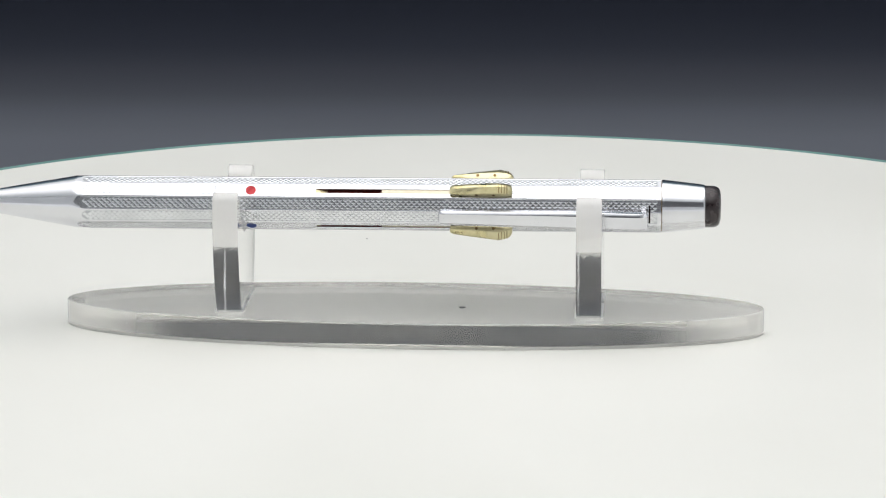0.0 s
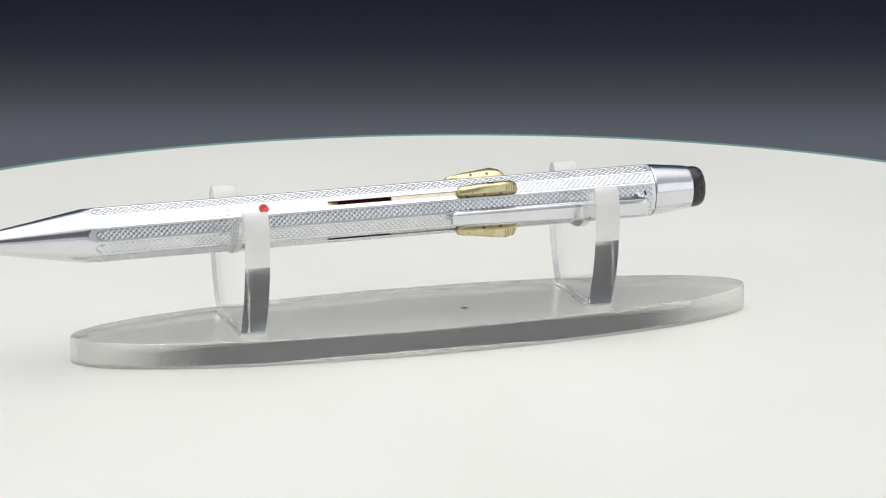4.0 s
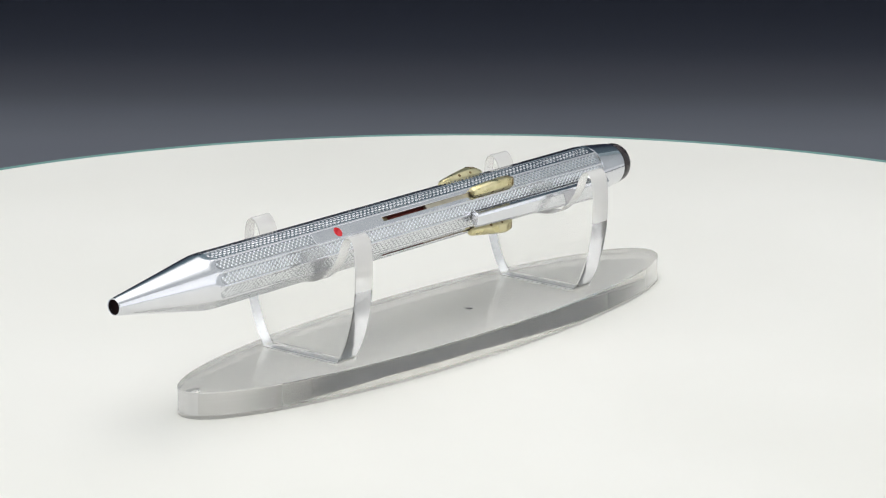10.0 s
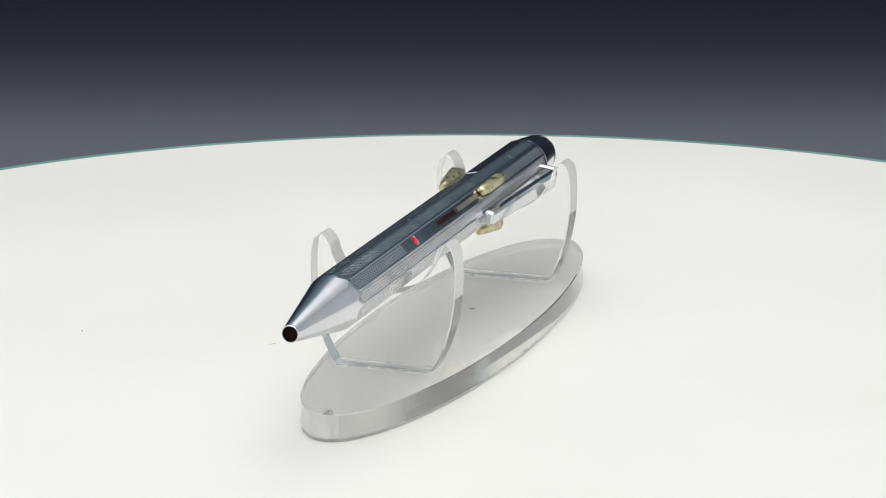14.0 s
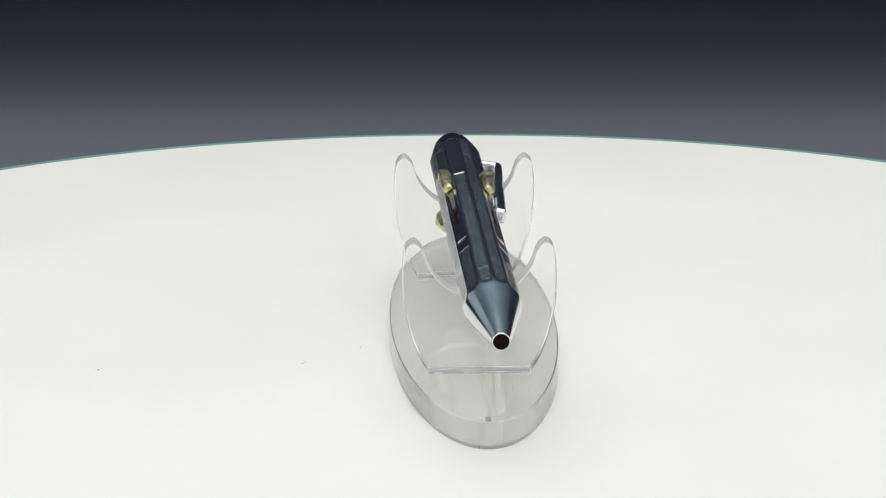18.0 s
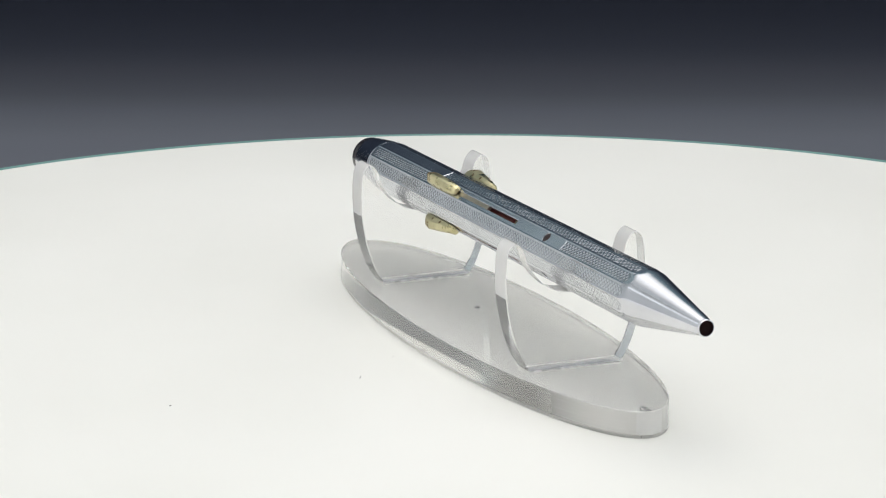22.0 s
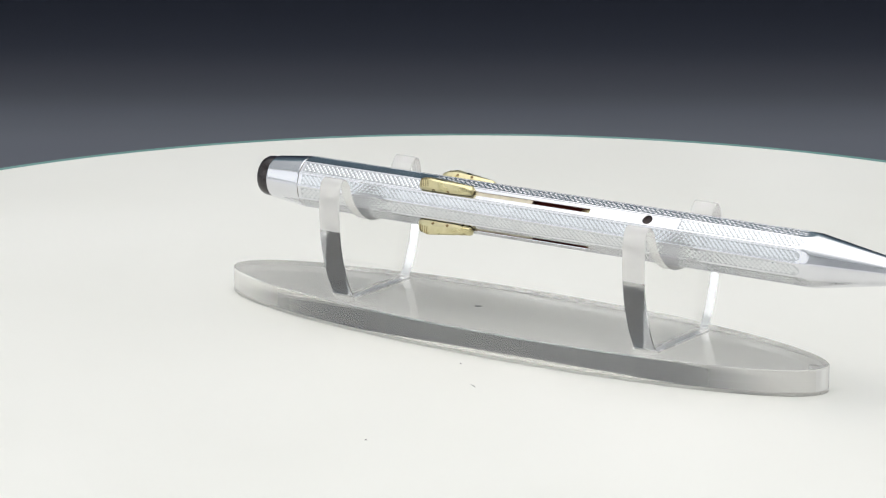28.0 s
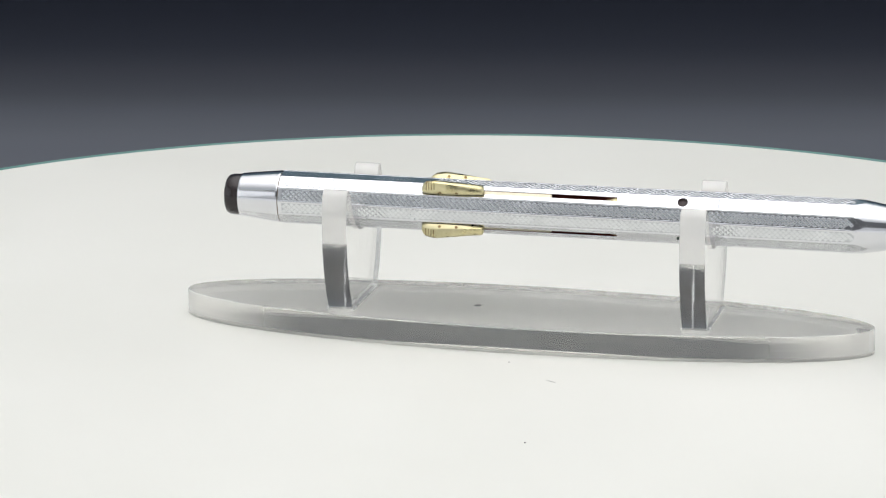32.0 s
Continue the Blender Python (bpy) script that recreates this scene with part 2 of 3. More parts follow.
def smooth_curve(points, steps=6):
    """A Catmull-Rom curve through points."""
    out = []
    p = [points[0], *points, points[-1]]
    for i in range(1, len(p) - 2):
        for s in range(steps):
            t = s / steps
            a, b, c, d = (Vector(q) for q in p[i - 1:i + 3])
            q = 0.5 * (2 * b + (c - a) * t + (2 * a - 5 * b + 4 * c - d) * t * t + (3 * b - a - 3 * c + d) * t ** 3)
            out.append(tuple(q))
    out.append(tuple(points[-1]))
    return out


# ---- the setting ----
def setting():
    # one sheet of paper: flat under the turntable, swept up behind it
    sweep = [(60, -12.5), (130, -12.5), (190, -12.5)] + [(190 + 130 * math.sin(a), -12.5 + 130 * (1 - math.cos(a))) for a in [radians(d) for d in range(6, 91, 6)]] + [(321, 190), (322, 340)]
    v, f = [], []
    for y, z in sweep:
        for x in (-255, 255):
            v.append((x, y, z))
    for i in range(len(sweep) - 1):
        f.append((2 * i, 2 * i + 1, 2 * i + 3, 2 * i + 2))
    for y, z in sweep:
        for x in (-255, 255):
            v.append((x, y + (3 if y > 300 else 0), z - 3))
    o = 2 * len(sweep)
    for i in range(len(sweep) - 1):
        f.append((o + 2 * i, o + 2 * i + 2, o + 2 * i + 3, o + 2 * i + 1))
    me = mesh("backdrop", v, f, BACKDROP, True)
    tagged(new("backdrop", me), "dark blue-grey paper backdrop with painted light falloff, swept up behind the turntable", "backdrop", kind="structure")
    tagged(new("wall_left", box("wall_left", -1000, -980, -1120, 900, -16, 900, ROOM)), "plain white wall", "wall", kind="structure")
    tagged(new("wall_right", box("wall_right", 980, 1000, -1120, 900, -16, 900, ROOM)), "plain white wall", "wall", kind="structure")
    tagged(new("wall_front", box("wall_front", -980, 980, -1120, -1100, -16, 205, ROOM)), "plain white lower wall behind the camera", "wall", kind="structure")
    # unseen dark panel, added so the chrome reflects a dark band
    tagged(new("dark_reflection_panel", box("dark_reflection_panel", -480, 480, -1120, -1100, 205, 900, DARK_ROOM)), "unseen dark grey panel added behind the camera to darken reflections in the chrome", "wall", kind="structure")
    for x0, x1, side in ((-980, -480, "left"), (480, 980, "right")):
        tagged(new("wall_front_" + side, box("wall_front_" + side, x0, x1, -1120, -1100, 205, 900, ROOM)), "plain white wall beside the camera", "wall", kind="structure")
    tagged(new("wall_back", box("wall_back", -980, 980, 880, 900, -16, 900, COOL_ROOM)), "plain blue-grey wall behind the backdrop", "wall", kind="structure")
    tagged(new("ceiling", box("ceiling", -1000, 1000, -1120, 900, 900, 920, ROOM)), "plain white ceiling", "ceiling", kind="structure")
    tagged(new("floor", box("floor", -1000, 1000, -1120, 900, -36, -16, ROOM)), "white table surface under the turntable", "floor", kind="structure")


setting()


# ---- turntable ----
def build_turntable():
    root = tagged(new("turntable"), "round white display turntable with a thin glassy green rim", "turntable")
    r = 162.3
    v, f = [(0, 0, 0)], []
    rings, n = [40, 90, 130, 152, r - 2.1], 192
    for q in rings:
        v += [(q * math.cos(2 * math.pi * i / n), q * math.sin(2 * math.pi * i / n), 0) for i in range(n)]
    for i in range(n):
        f.append((0, 1 + i, 1 + (i + 1) % n))
    for k in range(len(rings) - 1):
        for i in range(n):
            j = (i + 1) % n
            f.append((1 + k * n + i, 1 + k * n + j, 1 + (k + 1) * n + j, 1 + (k + 1) * n + i))
    o = len(v)
    v += [((r - 2.1) * math.cos(2 * math.pi * i / n), (r - 2.1) * math.sin(2 * math.pi * i / n), -15.5) for i in range(n)]
    last = 1 + (len(rings) - 1) * n
    for i in range(n):
        f.append((last + i, last + (i + 1) % n, o + (i + 1) % n, o + i))
    f.append(tuple(range(o, o + n)))
    part("platter", sharp(mesh("platter", v, f, WHITE)), root)
    prof = [(r - 2.08, -0.3), (r - 2.08, 0.0), (r - 0.1, -0.04), (r + 0.25, -0.5), (r + 0.25, -15.1), (r - 0.1, -15.5), (r - 2.08, -15.5)]
    v, f = [], []
    for q, z in prof:
        v += [(q * math.cos(2 * math.pi * i / n), q * math.sin(2 * math.pi * i / n), z) for i in range(n)]
    for k in range(len(prof) - 1):
        for i in range(n):
            j = (i + 1) % n
            f.append((k * n + i, k * n + j, (k + 1) * n + j, (k + 1) * n + i))
    part("rim", sharp(mesh("rim", v, f, GLASS_RIM)), root, "thin green-tinted glassy rim")
    return root


TURNTABLE = build_turntable()


def build_dust():
    """A hair and two specks of dust that lie on the coating, each with its place."""
    made = []
    for name, label, x, y, length, width, angle in (("dust_hair", "short curled grey hair of dust on the white turntable", -20.9, 29.4, 1.9, 0.16, -35),
                                                    ("dust_speck", "tiny grey speck of dust on the white turntable", -11.5, 19.5, 0.3, 0.22, 0),
                                                    ("dust_speck", "tiny grey speck of dust on the white turntable", -24.0, 64.5, 0.42, 0.3, 40)):
        n = 8
        spine = [(length * (i / n - 0.5), 0.18 * length * (i / n - 0.3) ** 2, 0.0) for i in range(n + 1)]
        v, f = [], []
        for i, (px, py, pz) in enumerate(spine):
            w = width * (0.3 + 0.7 * math.sin(math.pi * i / n)) * (0.8 + 0.4 * random.random())
            v += [(px, py - w / 2, pz), (px, py, pz + w * 0.5), (px, py + w / 2, pz)]
        for i in range(n):
            for k in range(3):
                j = (k + 1) % 3
                f.append((3 * i + k, 3 * i + j, 3 * i + 3 + j, 3 * i + 3 + k))
        f += [(0, 1, 2), (3 * n, 3 * n + 1, 3 * n + 2)]
        made.append((tagged(new(name, mesh(name, v, f, DUST)), label, "dust"), pose(x * 0.001, y * 0.001, -0.0004, 0, 0, angle)))
    return made


DUST_BITS = build_dust()

# ---- acrylic stand ----
BASE_X, BASE_A, BASE_B, BASE_Z = -9.95, 62.1, 14.46, 4.2


def build_stand():
    root = tagged(new("pen_stand"), "clear acrylic pen stand with an oval base and two cradle supports", "pen stand")
    n = 160
    oval = [(BASE_X + BASE_A * math.cos(2 * math.pi * i / n), -0.09 + BASE_B * math.sin(2 * math.pi * i / n)) for i in range(n)]
    base = part("base", prism("base", oval, -0.36, BASE_Z, lambda u, v, w: (u, v, w), [ACRYLIC_BASE, ACRYLIC_EDGE, SAW_LINE, ACRYLIC_TOP, ACRYLIC_WINDOW], 0.16, saw=0.62), root, "thick oval acrylic base with saw-cut matt edges")
    base.visible_shadow = False
    for p in base.data.polygons:
        if p.normal.z > 0.9:
            p.material_index = 3
        elif p.material_index == 1 and p.center.x < -0.0712 and abs(p.normal.z) < 0.1:
            p.material_index = 4        # a polished window at one end, where the notch was cut, its white haze painted in for brightness
    mark = lathe("mark", [(-0.24, 0.12), (-0.16, 0.46), (0.0, 0.68), (0.15, 0.42), (0.25, 0.12)], CAVITY, 14)
    part("mark", mark, base, "small dark flaw inside the acrylic", pose(-0.00127, -0.0009, 0.0022, 0, 90, 0))
    # pale chips along the saw-cut rim of the long side
    v, f = [], []
    rnd = random.Random(11)
    for _ in range(46):
        a = radians(rnd.uniform(200, 340))
        x, y, z = BASE_X + BASE_A * math.cos(a), -0.09 + BASE_B * math.sin(a), rnd.choice((rnd.uniform(0.2, 0.6), rnd.uniform(0.3, 3.4)))
        q, o = rnd.uniform(0.03, 0.085), len(v)
        v += [(x - q * rnd.uniform(0.7, 2.2), y, z), (x + q * 1.2, y, z - 0.3 * q), (x + 0.3 * q, y, z + q), (x, y - 0.05, z + 0.3 * q)]
        f += [(o, o + 1, o + 3), (o + 1, o + 2, o + 3), (o + 2, o, o + 3), (o, o + 2, o + 1)]
    tagged(part("chips", mesh("chips", v, f, LINT), base, "pale chips on the sawn rim"), kind="stuff")
    cavity = box("notch", -71.2, -68.9, -0.5, 0.45, 0.1, 3.9, ACRYLIC)
    cavity.flip_normals()
    part("notch", cavity, base, "small clear notch cut in the end of the base").visible_shadow = False
    half = [(8.4, 4.24), (9.75, 6.4), (10.75, 8.7), (11.6, 11.4), (12.15, 13.8), (12.55, 16.4), (12.72, 19.0), (12.75, 21.2), (12.58, 23.8),
            (12.15, 25.5), (11.1, 26.4), (10.2, 26.0), (9.35, 24.8), (8.6, 22.6), (7.2, 20.5), (5.3, 18.7), (3.0, 17.6), (0.0, 17.3)]
    right = smooth_curve(half, 4)
    outline = right + [(-y, z) for y, z in reversed(right[:-1])]
    for x0 in (-44.1, 19.15):
        s = part("support", prism("support", outline, x0, x0 + 4.42, lambda u, v, w: (w, u + 0.15, v), [ACRYLIC, ACRYLIC_SAWN, ACRYLIC_FROSTED], 0.12), root, "clear acrylic cradle support with hooked arms")
        for p in s.data.polygons:
            if p.material_index == 1 and (p.center.z > 0.017 or p.center.z < 0.0047) and abs(p.normal.x) < 0.9:
                p.material_index = 2
        s.visible_shadow = False
        for x in (x0 - 0.28, x0 + 4.42):
            part("glue_line", box("glue_line", x, x + 0.28, -8.3, 8.6, BASE_Z, BASE_Z + 0.22, GLUE), s, "pale bead of glue along the foot")
    return root


STAND = build_stand()

# ---- pencil ----
APO = 4.6                                   # half the width across flats
HALF = 1.0                                  # half the width of a facet; narrow polished bands join the facets
X_CONE, X_TIP, X_CAP, X_CAPEND, X_END = -68.6, -88.56, 33.7, 41.4, 44.2
BEAD = 0.075                                # height of the bead along each corner
X_DOT, X_SLOT, X_STEM = -38.45, -27.0, -15.35


def facet_put(deg):
    """Places (x, across, out) on the facet that faces deg degrees up from the clip's side (-y)."""
    a = radians(deg)
    out = Vector((0, -math.cos(a), math.sin(a)))
    across = Vector((0, math.sin(a), math.cos(a)))

    def put(x, v, h):
        p = across * v + out * (APO + h)
        return (x, p.y, p.z)
    return put


def bead(v, f, deg, n=8):
    """A polished half-round bead along the corner above a facet, fading out at the nose."""
    a, b = facet_put(deg), facet_put(deg + 30)
    o = len(v)
    for x, rise in ((X_CONE, 0.0), (X_CONE + 0.5, 0.6), (X_CONE + 1.2, 1.0), (X_CAP, 1.0)):
        p, q = Vector(a(x, HALF, 0)), Vector(b(x, -HALF, 0))
        out = ((p + q) * 0.5 - Vector((x, 0, 0))).normalized()
        v += [tuple(p.lerp(q, i / n) + out * BEAD * rise * (1 - (2 * i / n - 1) ** 2)) for i in range(n + 1)]
    for k in range(3):
        f += [(o + k * (n + 1) + i, o + (k + 1) * (n + 1) + i, o + (k + 1) * (n + 1) + i + 1, o + k * (n + 1) + i + 1) for i in range(n)]


def barrel_facet(deg, slotted):
    put = facet_put(deg)
    outer = [(X_CONE, -HALF), (X_CAP, -HALF), (X_CAP, HALF), (X_CONE, HALF)]
    loops = [outer]
    if slotted:
        s = 0.46
        loops.append([(X_SLOT, -s), (X_SLOT, s), (6.0, s), (6.0, -s)])
        loops.append([(X_DOT + 0.93 * math.cos(2 * math.pi * i / 28), 0.93 * math.sin(2 * math.pi * i / 28)) for i in range(28)])
    flat = [p for loop in loops for p in loop]
    v = [put(x, w, 0) for x, w in flat]
    f = [tuple(t) for t in tessellate_polygon([[Vector((x, w, 0)) for x, w in loop] for loop in loops])]
    cut = [0] * len(f)                      # 1: tarnished metal where a slot was milled through the plating
    start = 4
    for loop in loops[1:]:
        n = len(loop)
        o = len(v)
        mx, mw = sum(p[0] for p in loop) / n, sum(p[1] for p in loop) / n
        shrink = [(mx + (x - mx) * 0.95, mw + (w - mw) * 0.95) if n > 4 else (x - (0.07 if x > mx else -0.07), w - (0.07 if w > mw else -0.07)) for x, w in loop]
        v += [put(x, w, -0.09) for x, w in shrink] + [put(x, w, -1.1) for x, w in shrink]
        for i in range(n):
            j = (i + 1) % n
            f.append((start + i, start + j, o + j, o + i))
            f.append((o + i, o + j, o + n + j, o + n + i))
            cut += [0, 1] if n == 4 else [0, 0]
        start += n
    return v, f, cut


def guilloche(deg, ranges):
    """Rows of small flat-topped lozenges, staggered like barleycorns."""
    put = facet_put(deg)
    v, f = [], []
    step, row, rows = 0.97, 0.44, 4
    for x0, x1 in ranges:
        count = int((x1 - x0) / step)
        for r in range(rows):
            y = (r - (rows - 1) / 2) * row
            for i in range(1 if x0 < -60 and abs(y) > 0.5 else 0, count):
                x = x0 + (i + 0.5 + (0.5 if r % 2 else 0.0)) * step
                o = len(v)
                a, b, k, h = step * 0.465, row * 0.89, 0.3, 0.040
                lo, hi = max(y - b, -0.95), min(y + b, 0.95)
                rim = [(x - a, y), (x, lo), (x + a, y), (x, hi)]
                v += [put(p, q, 0.004) for p, q in rim] + [put(x + (p - x) * k, y + (q - y) * k, h) for p, q in rim]
                f += [(o + j, o + (j + 1) % 4, o + 4 + (j + 1) % 4, o + 4 + j) for j in range(4)] + [(o + 4, o + 5, o + 6, o + 7)]
        # a raised line closes the panel towards a plain field
        ends = [(x0 - 0.12, x0 + 0.02)] * (x0 > 0) + [(x1 - 0.2, x1 - 0.06)] * (x1 < 20)
        for a, b, c, d in [(p, q, -0.95, 0.95) for p, q in ends]:
            o = len(v)
            v += [put(a, c, 0.0), put(b, c, 0.0), put(b, d, 0.0), put(a, d, 0.0), put((a + b) / 2, c, 0.06), put((a + b) / 2, d, 0.06)]
            f += [(o, o + 3, o + 5, o + 4), (o + 1, o + 4, o + 5, o + 2), (o, o + 4, o + 1), (o + 2, o + 5, o + 3)]
        ridges = len(f)
        # ground between the barleycorns, its darkness painted in for the contrast that reflections give
        o = len(v)
        v += [put(x0 + 0.75, -0.93, 0.003), put(x1 - 0.1, -0.93, 0.003), put(x1 - 0.1, 0.93, 0.003), put(x0 + 0.75, 0.93, 0.003), put(x0 - 0.05, 0.35, 0.003), put(x0 - 0.05, -0.35, 0.003)]
        f.append((o, o + 1, o + 2, o + 3, o + 4, o + 5))
    return mesh("guilloche_panel", v, f, [GUILLOCHE, GROUND], index=[0] * ridges + [1])


def slider_mesh():
    """A brass thumb slider with upright sides and a ridged roof, humped towards the cap. Local: x along, y across, z out."""
    sections = [(x + 0.35, w, 1.22 * e, 1.3 * h) for x, w, e, h in [(-3.72, 0.5, 0.5, 0.7), (-3.55, 0.78, 0.62, 0.8), (-3.1, 0.92, 0.72, 0.95), (0.0, 1.04, 0.92, 1.35), (3.4, 1.08, 1.12, 1.72), (4.8, 1.08, 1.15, 1.86),
                (5.9, 1.06, 1.02, 1.68), (6.75, 1.0, 0.85, 1.38), (7.1, 0.86, 0.66, 1.0), (7.25, 0.6, 0.5, 0.7)]]
    v, f = [], []
    m = 10
    for x, w, e, h in sections:
        v += [(x, -w * 0.9, 0.14), (x, -w, 0.26), (x, -w, e - 0.1), (x, -w + 0.08, e + 0.02), (x, -0.2, h - 0.03),
              (x, 0.2, h - 0.03), (x, w - 0.08, e + 0.02), (x, w, e - 0.1), (x, w, 0.26), (x, w * 0.9, 0.14)]
    for k in range(len(sections) - 1):
        for i in range(m):
            j = (i + 1) % m
            f.append((k * m + i, k * m + j, (k + 1) * m + j, (k + 1) * m + i))
    f.append(tuple(range(m)))
    f.append(tuple(range((len(sections) - 1) * m, len(sections) * m)))
    me = sharp(mesh("slider", v, f, BRASS), 38)
    return me


def groove_mesh():
    """A short dark bar across the roof of a slider, for the shade in a cut."""
    v, f = [], []
    for x in (-0.07, 0.07):
        v += [(x, -0.98, -0.88), (x, -0.2, 0.0), (x, 0.2, 0.0), (x, 0.98, -0.88), (x, 0.5, -1.1), (x, -0.5, -1.1)]
    for i in range(6):
        j = (i + 1) % 6
        f.append((i, j, 6 + j, 6 + i))
    f += [(0, 1, 2, 3, 4, 5), (11, 10, 9, 8, 7, 6)]
    return mesh("groove", v, f, DARK_BRASS)


def local(deg, x=0.0):
    """The pose of a part that is built with x along the barrel, z out of the facet."""
    a = radians(deg)
    out = Vector((0, -math.cos(a), math.sin(a)))
    along = Vector((1, 0, 0))
    across = out.cross(along)
    m = Matrix((along, across, out)).transposed().to_4x4()
    m.translation = (along * x + out * APO) * 0.001
    return m


def clip_mesh():
    """A long chromed spring clip, rising from its free end to a tight bend at the cap end. Local: x along, y across, z out."""
    path = [(-4.7, 0.25), (-5.1, 0.8), (-5.25, 1.5), (-5.1, 1.95)] + smooth_curve([(-4.7, 2.1), (0.0, 2.3), (10.0, 2.75), (20.0, 3.2), (28.4, 3.66), (30.2, 3.6), (31.0, 3.2), (31.35, 2.3), (31.4, -0.6)], 5)
    v, f = [], []
    ring = [(-1.0, -1.15), (-0.98, -0.4), (-0.90, -0.26), (-0.62, -0.01), (0.0, 0.03), (0.62, -0.01), (0.90, -0.26), (0.98, -0.4), (1.0, -1.15)]
    for k, (x, z) in enumerate(path):
        a = Vector(path[max(k - 1, 0)])
        b = Vector(path[min(k + 1, len(path) - 1)])
        d = (b - a).normalized()
        nx, nz = -d.y, d.x
        w = 1.32 + 0.4 * min(max((x + 5) / 30, 0), 1)
        for u, q in ring:
            v.append((x + nx * q, u * w, z + nz * q))
        for u, q in reversed(ring):
            v.append((x + nx * (q - 0.4), u * (w - 0.3), z + nz * (q - 0.4)))
    m = 18
    for k in range(len(path) - 1):
        for i in range(m):
            j = (i + 1) % m
            f.append((k * m + i, k * m + j, (k + 1) * m + j, (k + 1) * m + i))
    f.append(tuple(range(m)))
    f.append(tuple(range((len(path) - 1) * m, len(path) * m)))
    return sharp(mesh("clip", v, f, CHROME), 22)


def clip_slot_mesh():
    """A narrow near-black strip laid on the two facets under the clip's root for the shade in its slot, following the
    barrel round.
    """
    v, f = [], []
    angles = [-24 + 2 * i for i in range(21)]
    for deg in angles:
        d = (deg % 30) - 15
        r = min(APO / math.cos(radians(d)), 4.702 / math.cos(radians(15 - abs(d))))
        c, q = -math.cos(radians(deg)), math.sin(radians(deg))
        v += [(x, c * (r + h), q * (r + h)) for x, h in ((31.5, -0.3), (31.5, 0.085), (31.78, 0.085), (31.78, -0.3))]
    for k in range(len(angles) - 1):
        f += [(4 * k + i, 4 * k + (i + 1) % 4, 4 * k + 4 + (i + 1) % 4, 4 * k + 4 + i) for i in range(4)]
    o = 4 * (len(angles) - 1)
    f += [(0, 1, 2, 3), (o + 3, o + 2, o + 1, o)]
    return mesh("clip_slot", v, f, CAVITY)


PEN_POSE = Matrix.Translation((0, 0.000564, 0.02217)) @ Matrix.Rotation(math.atan(0.019), 4, "Z") @ Matrix.Rotation(-math.atan(0.002), 4, "Y") @ Matrix.Rotation(radians(2.6), 4, "X")


def build_pencil():
    root = tagged(new("multicolour_pencil"), "chromed twelve-sided four-colour pencil with brass sliders, resting in the stand", "pencil")
    v, f, bare = [], [], []
    for k in range(12):
        deg = 15 + 30 * k
        fv, ff, cut = barrel_facet(deg, deg % 90 == 45)
        bare += cut
        o = len(v)
        v += fv
        f += [tuple(o + i for i in t) for t in ff]
    for k in range(12):
        bead(v, f, 15 + 30 * k)
    barrel = part("barrel", mesh("barrel", v, f, [CHROME, SLOT_FLOOR], index=bare + [0] * (len(f) - len(bare)), weld=1e-6), root, "polished chrome twelve-sided barrel")
    part("inner_tube", lathe("inner_tube", [(X_CONE + 2, 3.8), (X_CAP - 1, 3.8)], SLOT_FLOOR, 48), root, "tarnished brass tube seen in the slots")
    for k in range(12):
        deg = 15 + 30 * k
        if deg % 90 == 45:
            ranges = [(X_CONE + 0.3, -44.6), (7.6, X_CAP - 0.6)]
        elif deg == 105:
            ranges = [(X_CONE + 0.3, 6.0)]
        else:
            ranges = [(X_CONE + 0.3, X_CAP - 0.6)]
        for span in ranges:
            part("guilloche_panel", guilloche(deg, [span]), barrel, "engine-turned barleycorn panel")
    # lint and dust on the two upper facets
    v, f = [], []
    rnd = random.Random(5)
    for _ in range(70):
        put = facet_put(75 if rnd.random() < 0.5 else 105)
        x, y, q = -66 + 66 * rnd.random() ** 1.5, rnd.uniform(-0.95, 0.95), rnd.uniform(0.025, 0.075)
        o = len(v)
        v += [put(x - q, y, 0.06), put(x + q * rnd.uniform(0.6, 1.6), y - q * 0.6, 0.06), put(x + q * 0.4, y + q, 0.06), put(x, y, 0.06 + q)]
        f += [(o, o + 1, o + 3), (o + 1, o + 2, o + 3), (o + 2, o, o + 3), (o, o + 2, o + 1)]
    tagged(part("lint", mesh("lint", v, f, LINT), barrel, "pale specks of lint"), kind="stuff")
    # cone: round, cut back by the facets where it meets the barrel
    prof_n, n = 26, 96
    v, f = [], []
    for k in range(prof_n):
        x = X_CONE + (X_TIP - X_CONE) * k / (prof_n - 1)
        if k < 8:
            x = X_CONE + -3.0 * k / 8
        else:
            x = X_CONE - 3.0 + (X_TIP + 0.35 - X_CONE + 3.0) * (k - 8) / (prof_n - 9)
        t = (x - X_CONE) / (X_TIP - X_CONE)
        r = 4.80 + (1.40 - 4.80) * t
        for i in range(n):
            a = 360 * i / n
            d = (a % 30) - 15
            rr = min(r, APO / math.cos(radians(d)), 4.702 / math.cos(radians(15 - abs(d))))
            v.append((x, -rr * math.cos(radians(a)), rr * math.sin(radians(a))))
    for k in range(prof_n - 1):
        for i in range(n):
            j = (i + 1) % n
            f.append((k * n + i, k * n + j, (k + 1) * n + j, (k + 1) * n + i))
    part("nose_cone", sharp(mesh("nose_cone", v, f, CHROME), 20), root, "polished tapered chrome nose")
    part("tip_ring", lathe("tip_ring", [(X_TIP + 0.36, 1.46), (X_TIP + 0.1, 1.44), (X_TIP, 1.37), (X_TIP, 1.27), (X_TIP + 0.15, 1.2), (X_TIP + 3, 1.18)], CHROME, 48, False), root)
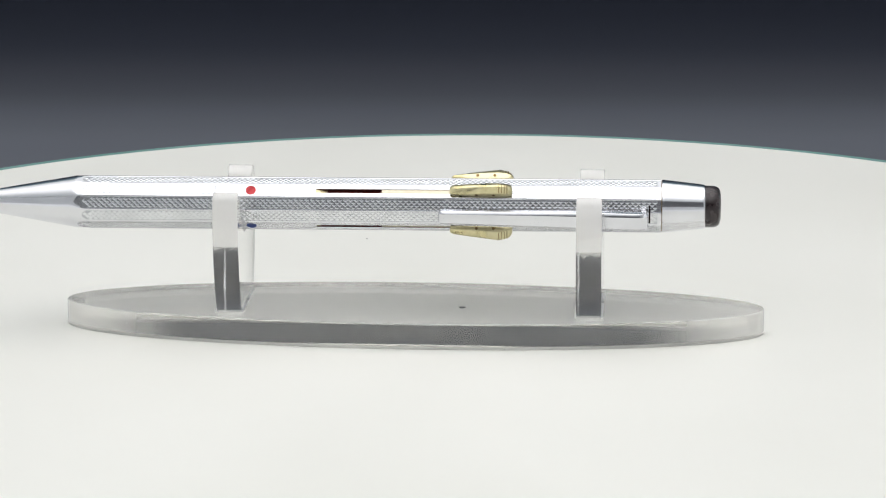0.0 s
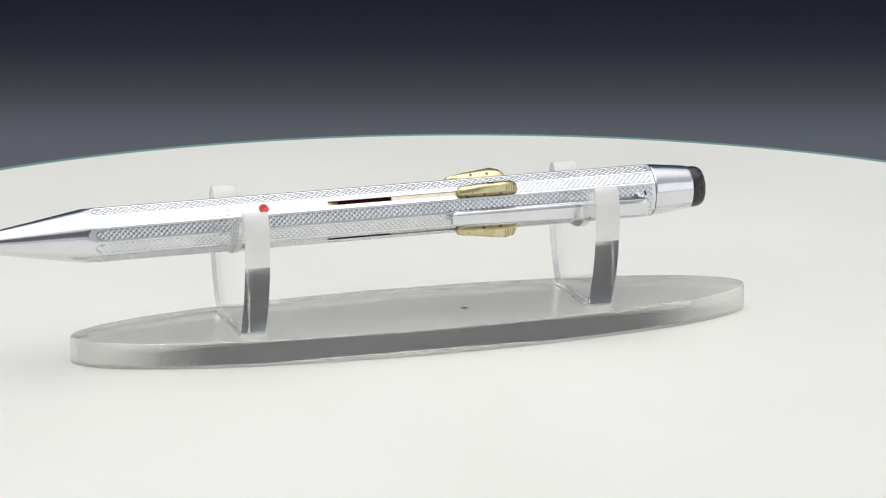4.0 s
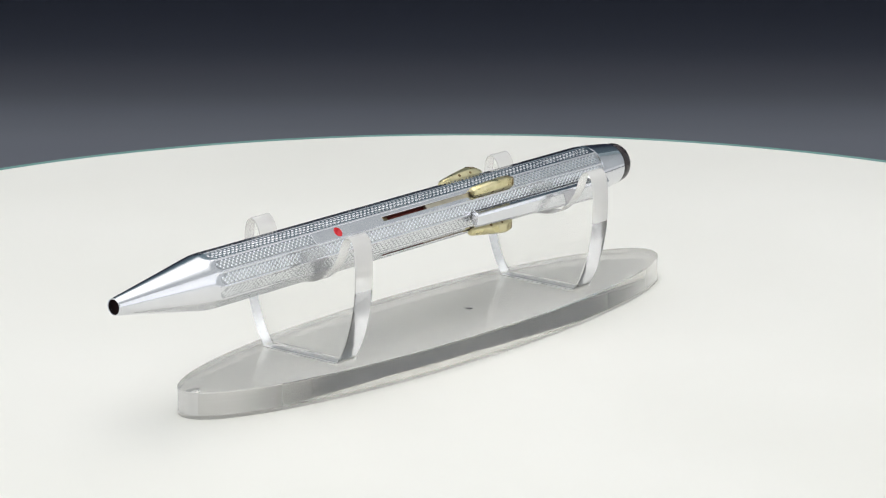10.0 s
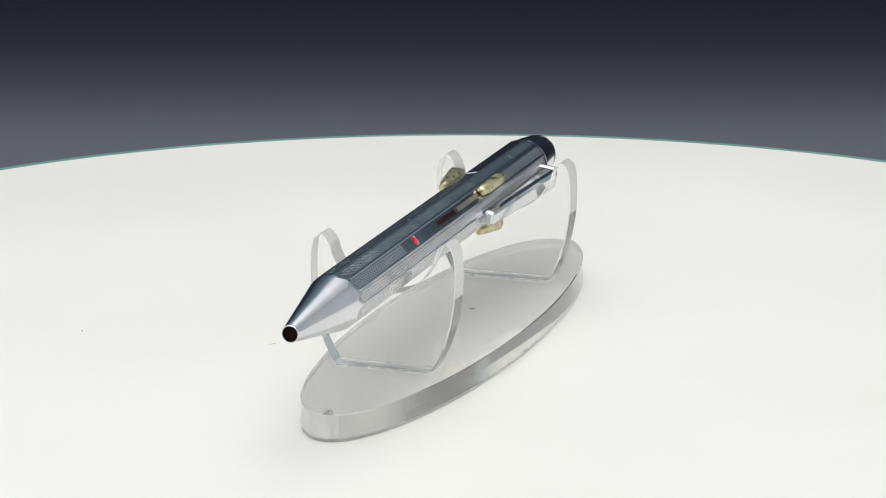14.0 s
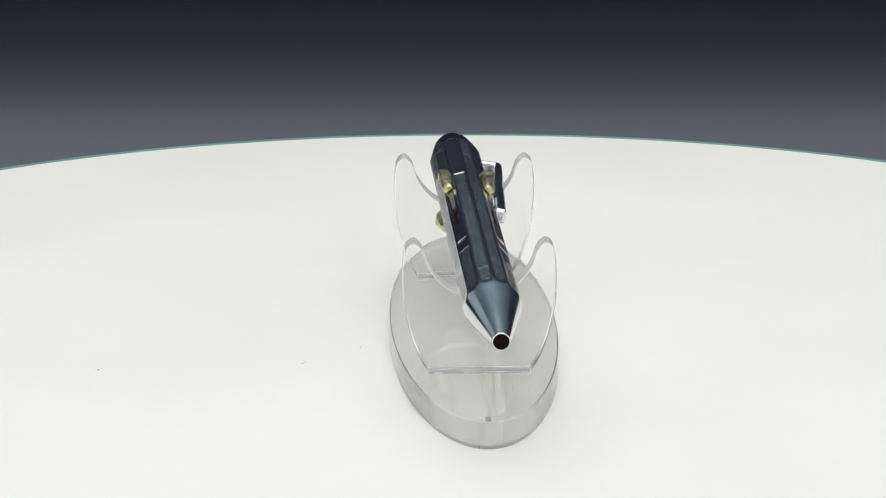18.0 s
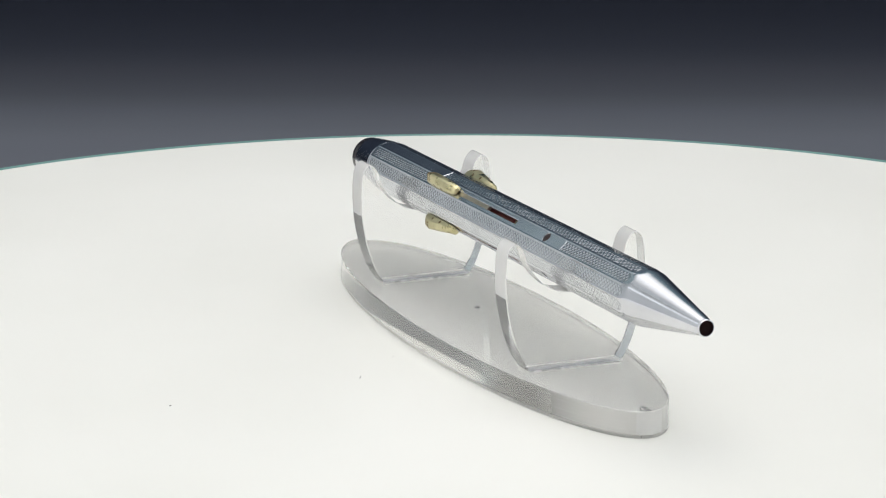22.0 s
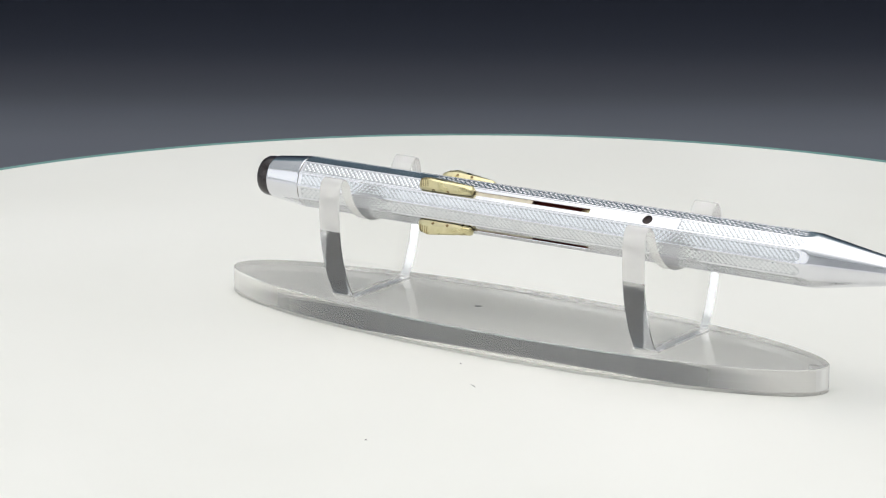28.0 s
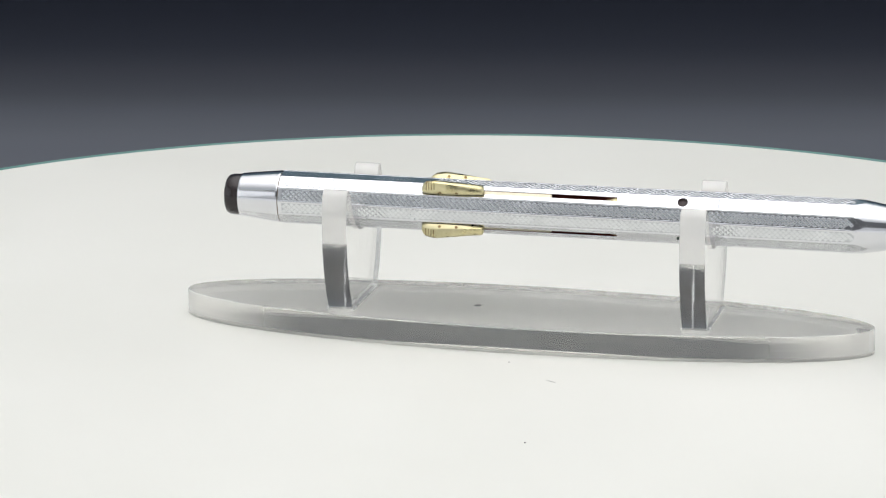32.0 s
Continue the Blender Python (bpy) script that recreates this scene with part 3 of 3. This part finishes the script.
    part("bore", lathe("bore", [(X_TIP + 0.7, 1.19), (X_TIP + 5, 1.19)], CAVITY, 32), root, "dark bore of the tip")
    part("collar", lathe("collar", [(X_CAP - 0.25, 4.5), (X_CAP - 0.2, 4.42), (X_CAP + 0.12, 4.42), (X_CAP + 0.15, 4.5)], DARK_BRASS, 64), root, "thin dark joint line")
    part("cap", lathe("cap", [(X_CAP + 0.1, 4.4), (X_CAP + 0.16, 4.62), (X_CAP + 0.4, 4.66), (X_CAP + 0.55, 4.645), (X_CAP + 3.5, 4.33), (X_CAPEND - 0.45, 3.89), (X_CAPEND - 0.25, 3.865), (X_CAPEND - 0.1, 3.82), (X_CAPEND, 3.7), (X_CAPEND, 3.4)], CHROME, 72), root, "polished tapered chrome cap")
    part("push_button", lathe("push_button", [(X_CAPEND - 0.2, 3.62), (X_CAPEND + 0.15, 3.68), (X_CAPEND + 1.3, 3.66), (X_CAPEND + 1.9, 3.56), (X_CAPEND + 2.35, 3.32), (X_END - 0.2, 2.9), (X_END - 0.05, 2.3), (X_END, 1.2), (X_END, 0.2)], BLACK, 64), root, "black plastic push button")
    clip = part("clip", clip_mesh(), root, "long chromed spring clip", local(-6))
    part("clip_slot", clip_slot_mesh(), clip, "near-black strip for the shade in the slot that holds the clip", local(-6).inverted())
    sl = slider_mesh()
    bar = groove_mesh()
    # dark discs stand in for the shade in punched dimples
    dimple = lathe("dimple", [(-0.1, 0.28), (0.03, 0.28)], DARK_BRASS, 14)
    stem = box("stem", X_STEM, -2.8, -0.36, 0.36, -0.75, -0.16, STEM)
    ends = [(X_SLOT - 0.05, -1.0), (X_SLOT - 0.05, -0.22), (X_SLOT + 0.5, -0.3), (X_SLOT + 2.3, -0.9), (X_SLOT + 2.3, -1.0)]
    seat = prism("slot_end", ends, -0.40, 0.40, lambda u, v, w: (u, w, v), BRASS)
    inks = {45: (RED, "red enamel colour dot"), -45: (BLUE, "blue enamel colour dot"), 135: (BROWN, "dark brown colour dot"), 225: (GREEN, "dark green colour dot")}
    for deg, (ink, words) in inks.items():
        s = part("slider", sl, root, "cast brass thumb slider", local(deg))
        for i in range(4):
            x = 5.25 + 0.48 * i
            h = 2.39 - 0.213 * (x - 5.15)
            part("groove", bar, s, "dark bar for the shade in a grip groove", pose(x * 0.001, 0, h * 0.001))
        for side in (-1, 1):
            for x in (1.3, 4.3):
                part("dimple", dimple, s, at=Matrix.Translation((x * 0.001, side * 0.00107, 0.00075)) @ Matrix.Rotation(side * radians(90), 4, "Z"))
        part("stem", stem, s)
        part("slot_end", seat, root, at=local(deg))
        deep = 0.0 if deg in (45, -45) else -0.4
        dot = lathe("colour_dot", [(deep - 0.4, 0.88), (deep - 0.06, 0.88), (deep - 0.08, 0.7), (deep - 0.13, 0.2)], ink, 28)
        part("colour_dot", dot, root, words, local(deg, X_DOT) @ Matrix.Rotation(radians(-90), 4, "Y"))
    root.matrix_world = PEN_POSE
    return root


PENCIL = build_pencil()


def turn(t):
    """The turntable's angle at t seconds."""
    return Matrix.Rotation(radians(-3.45 + 5.325 * t), 4, "Z")


def motions():
    times = [0.25 * i for i in range(129)]
    for thing, home in ((TURNTABLE, Matrix.Translation((0, 0, -0.0004))), (STAND, Matrix.Identity(4)), (PENCIL, PEN_POSE), *DUST_BITS):
        walk(thing, [(t, turn(t) @ home) for t in times])


motions()
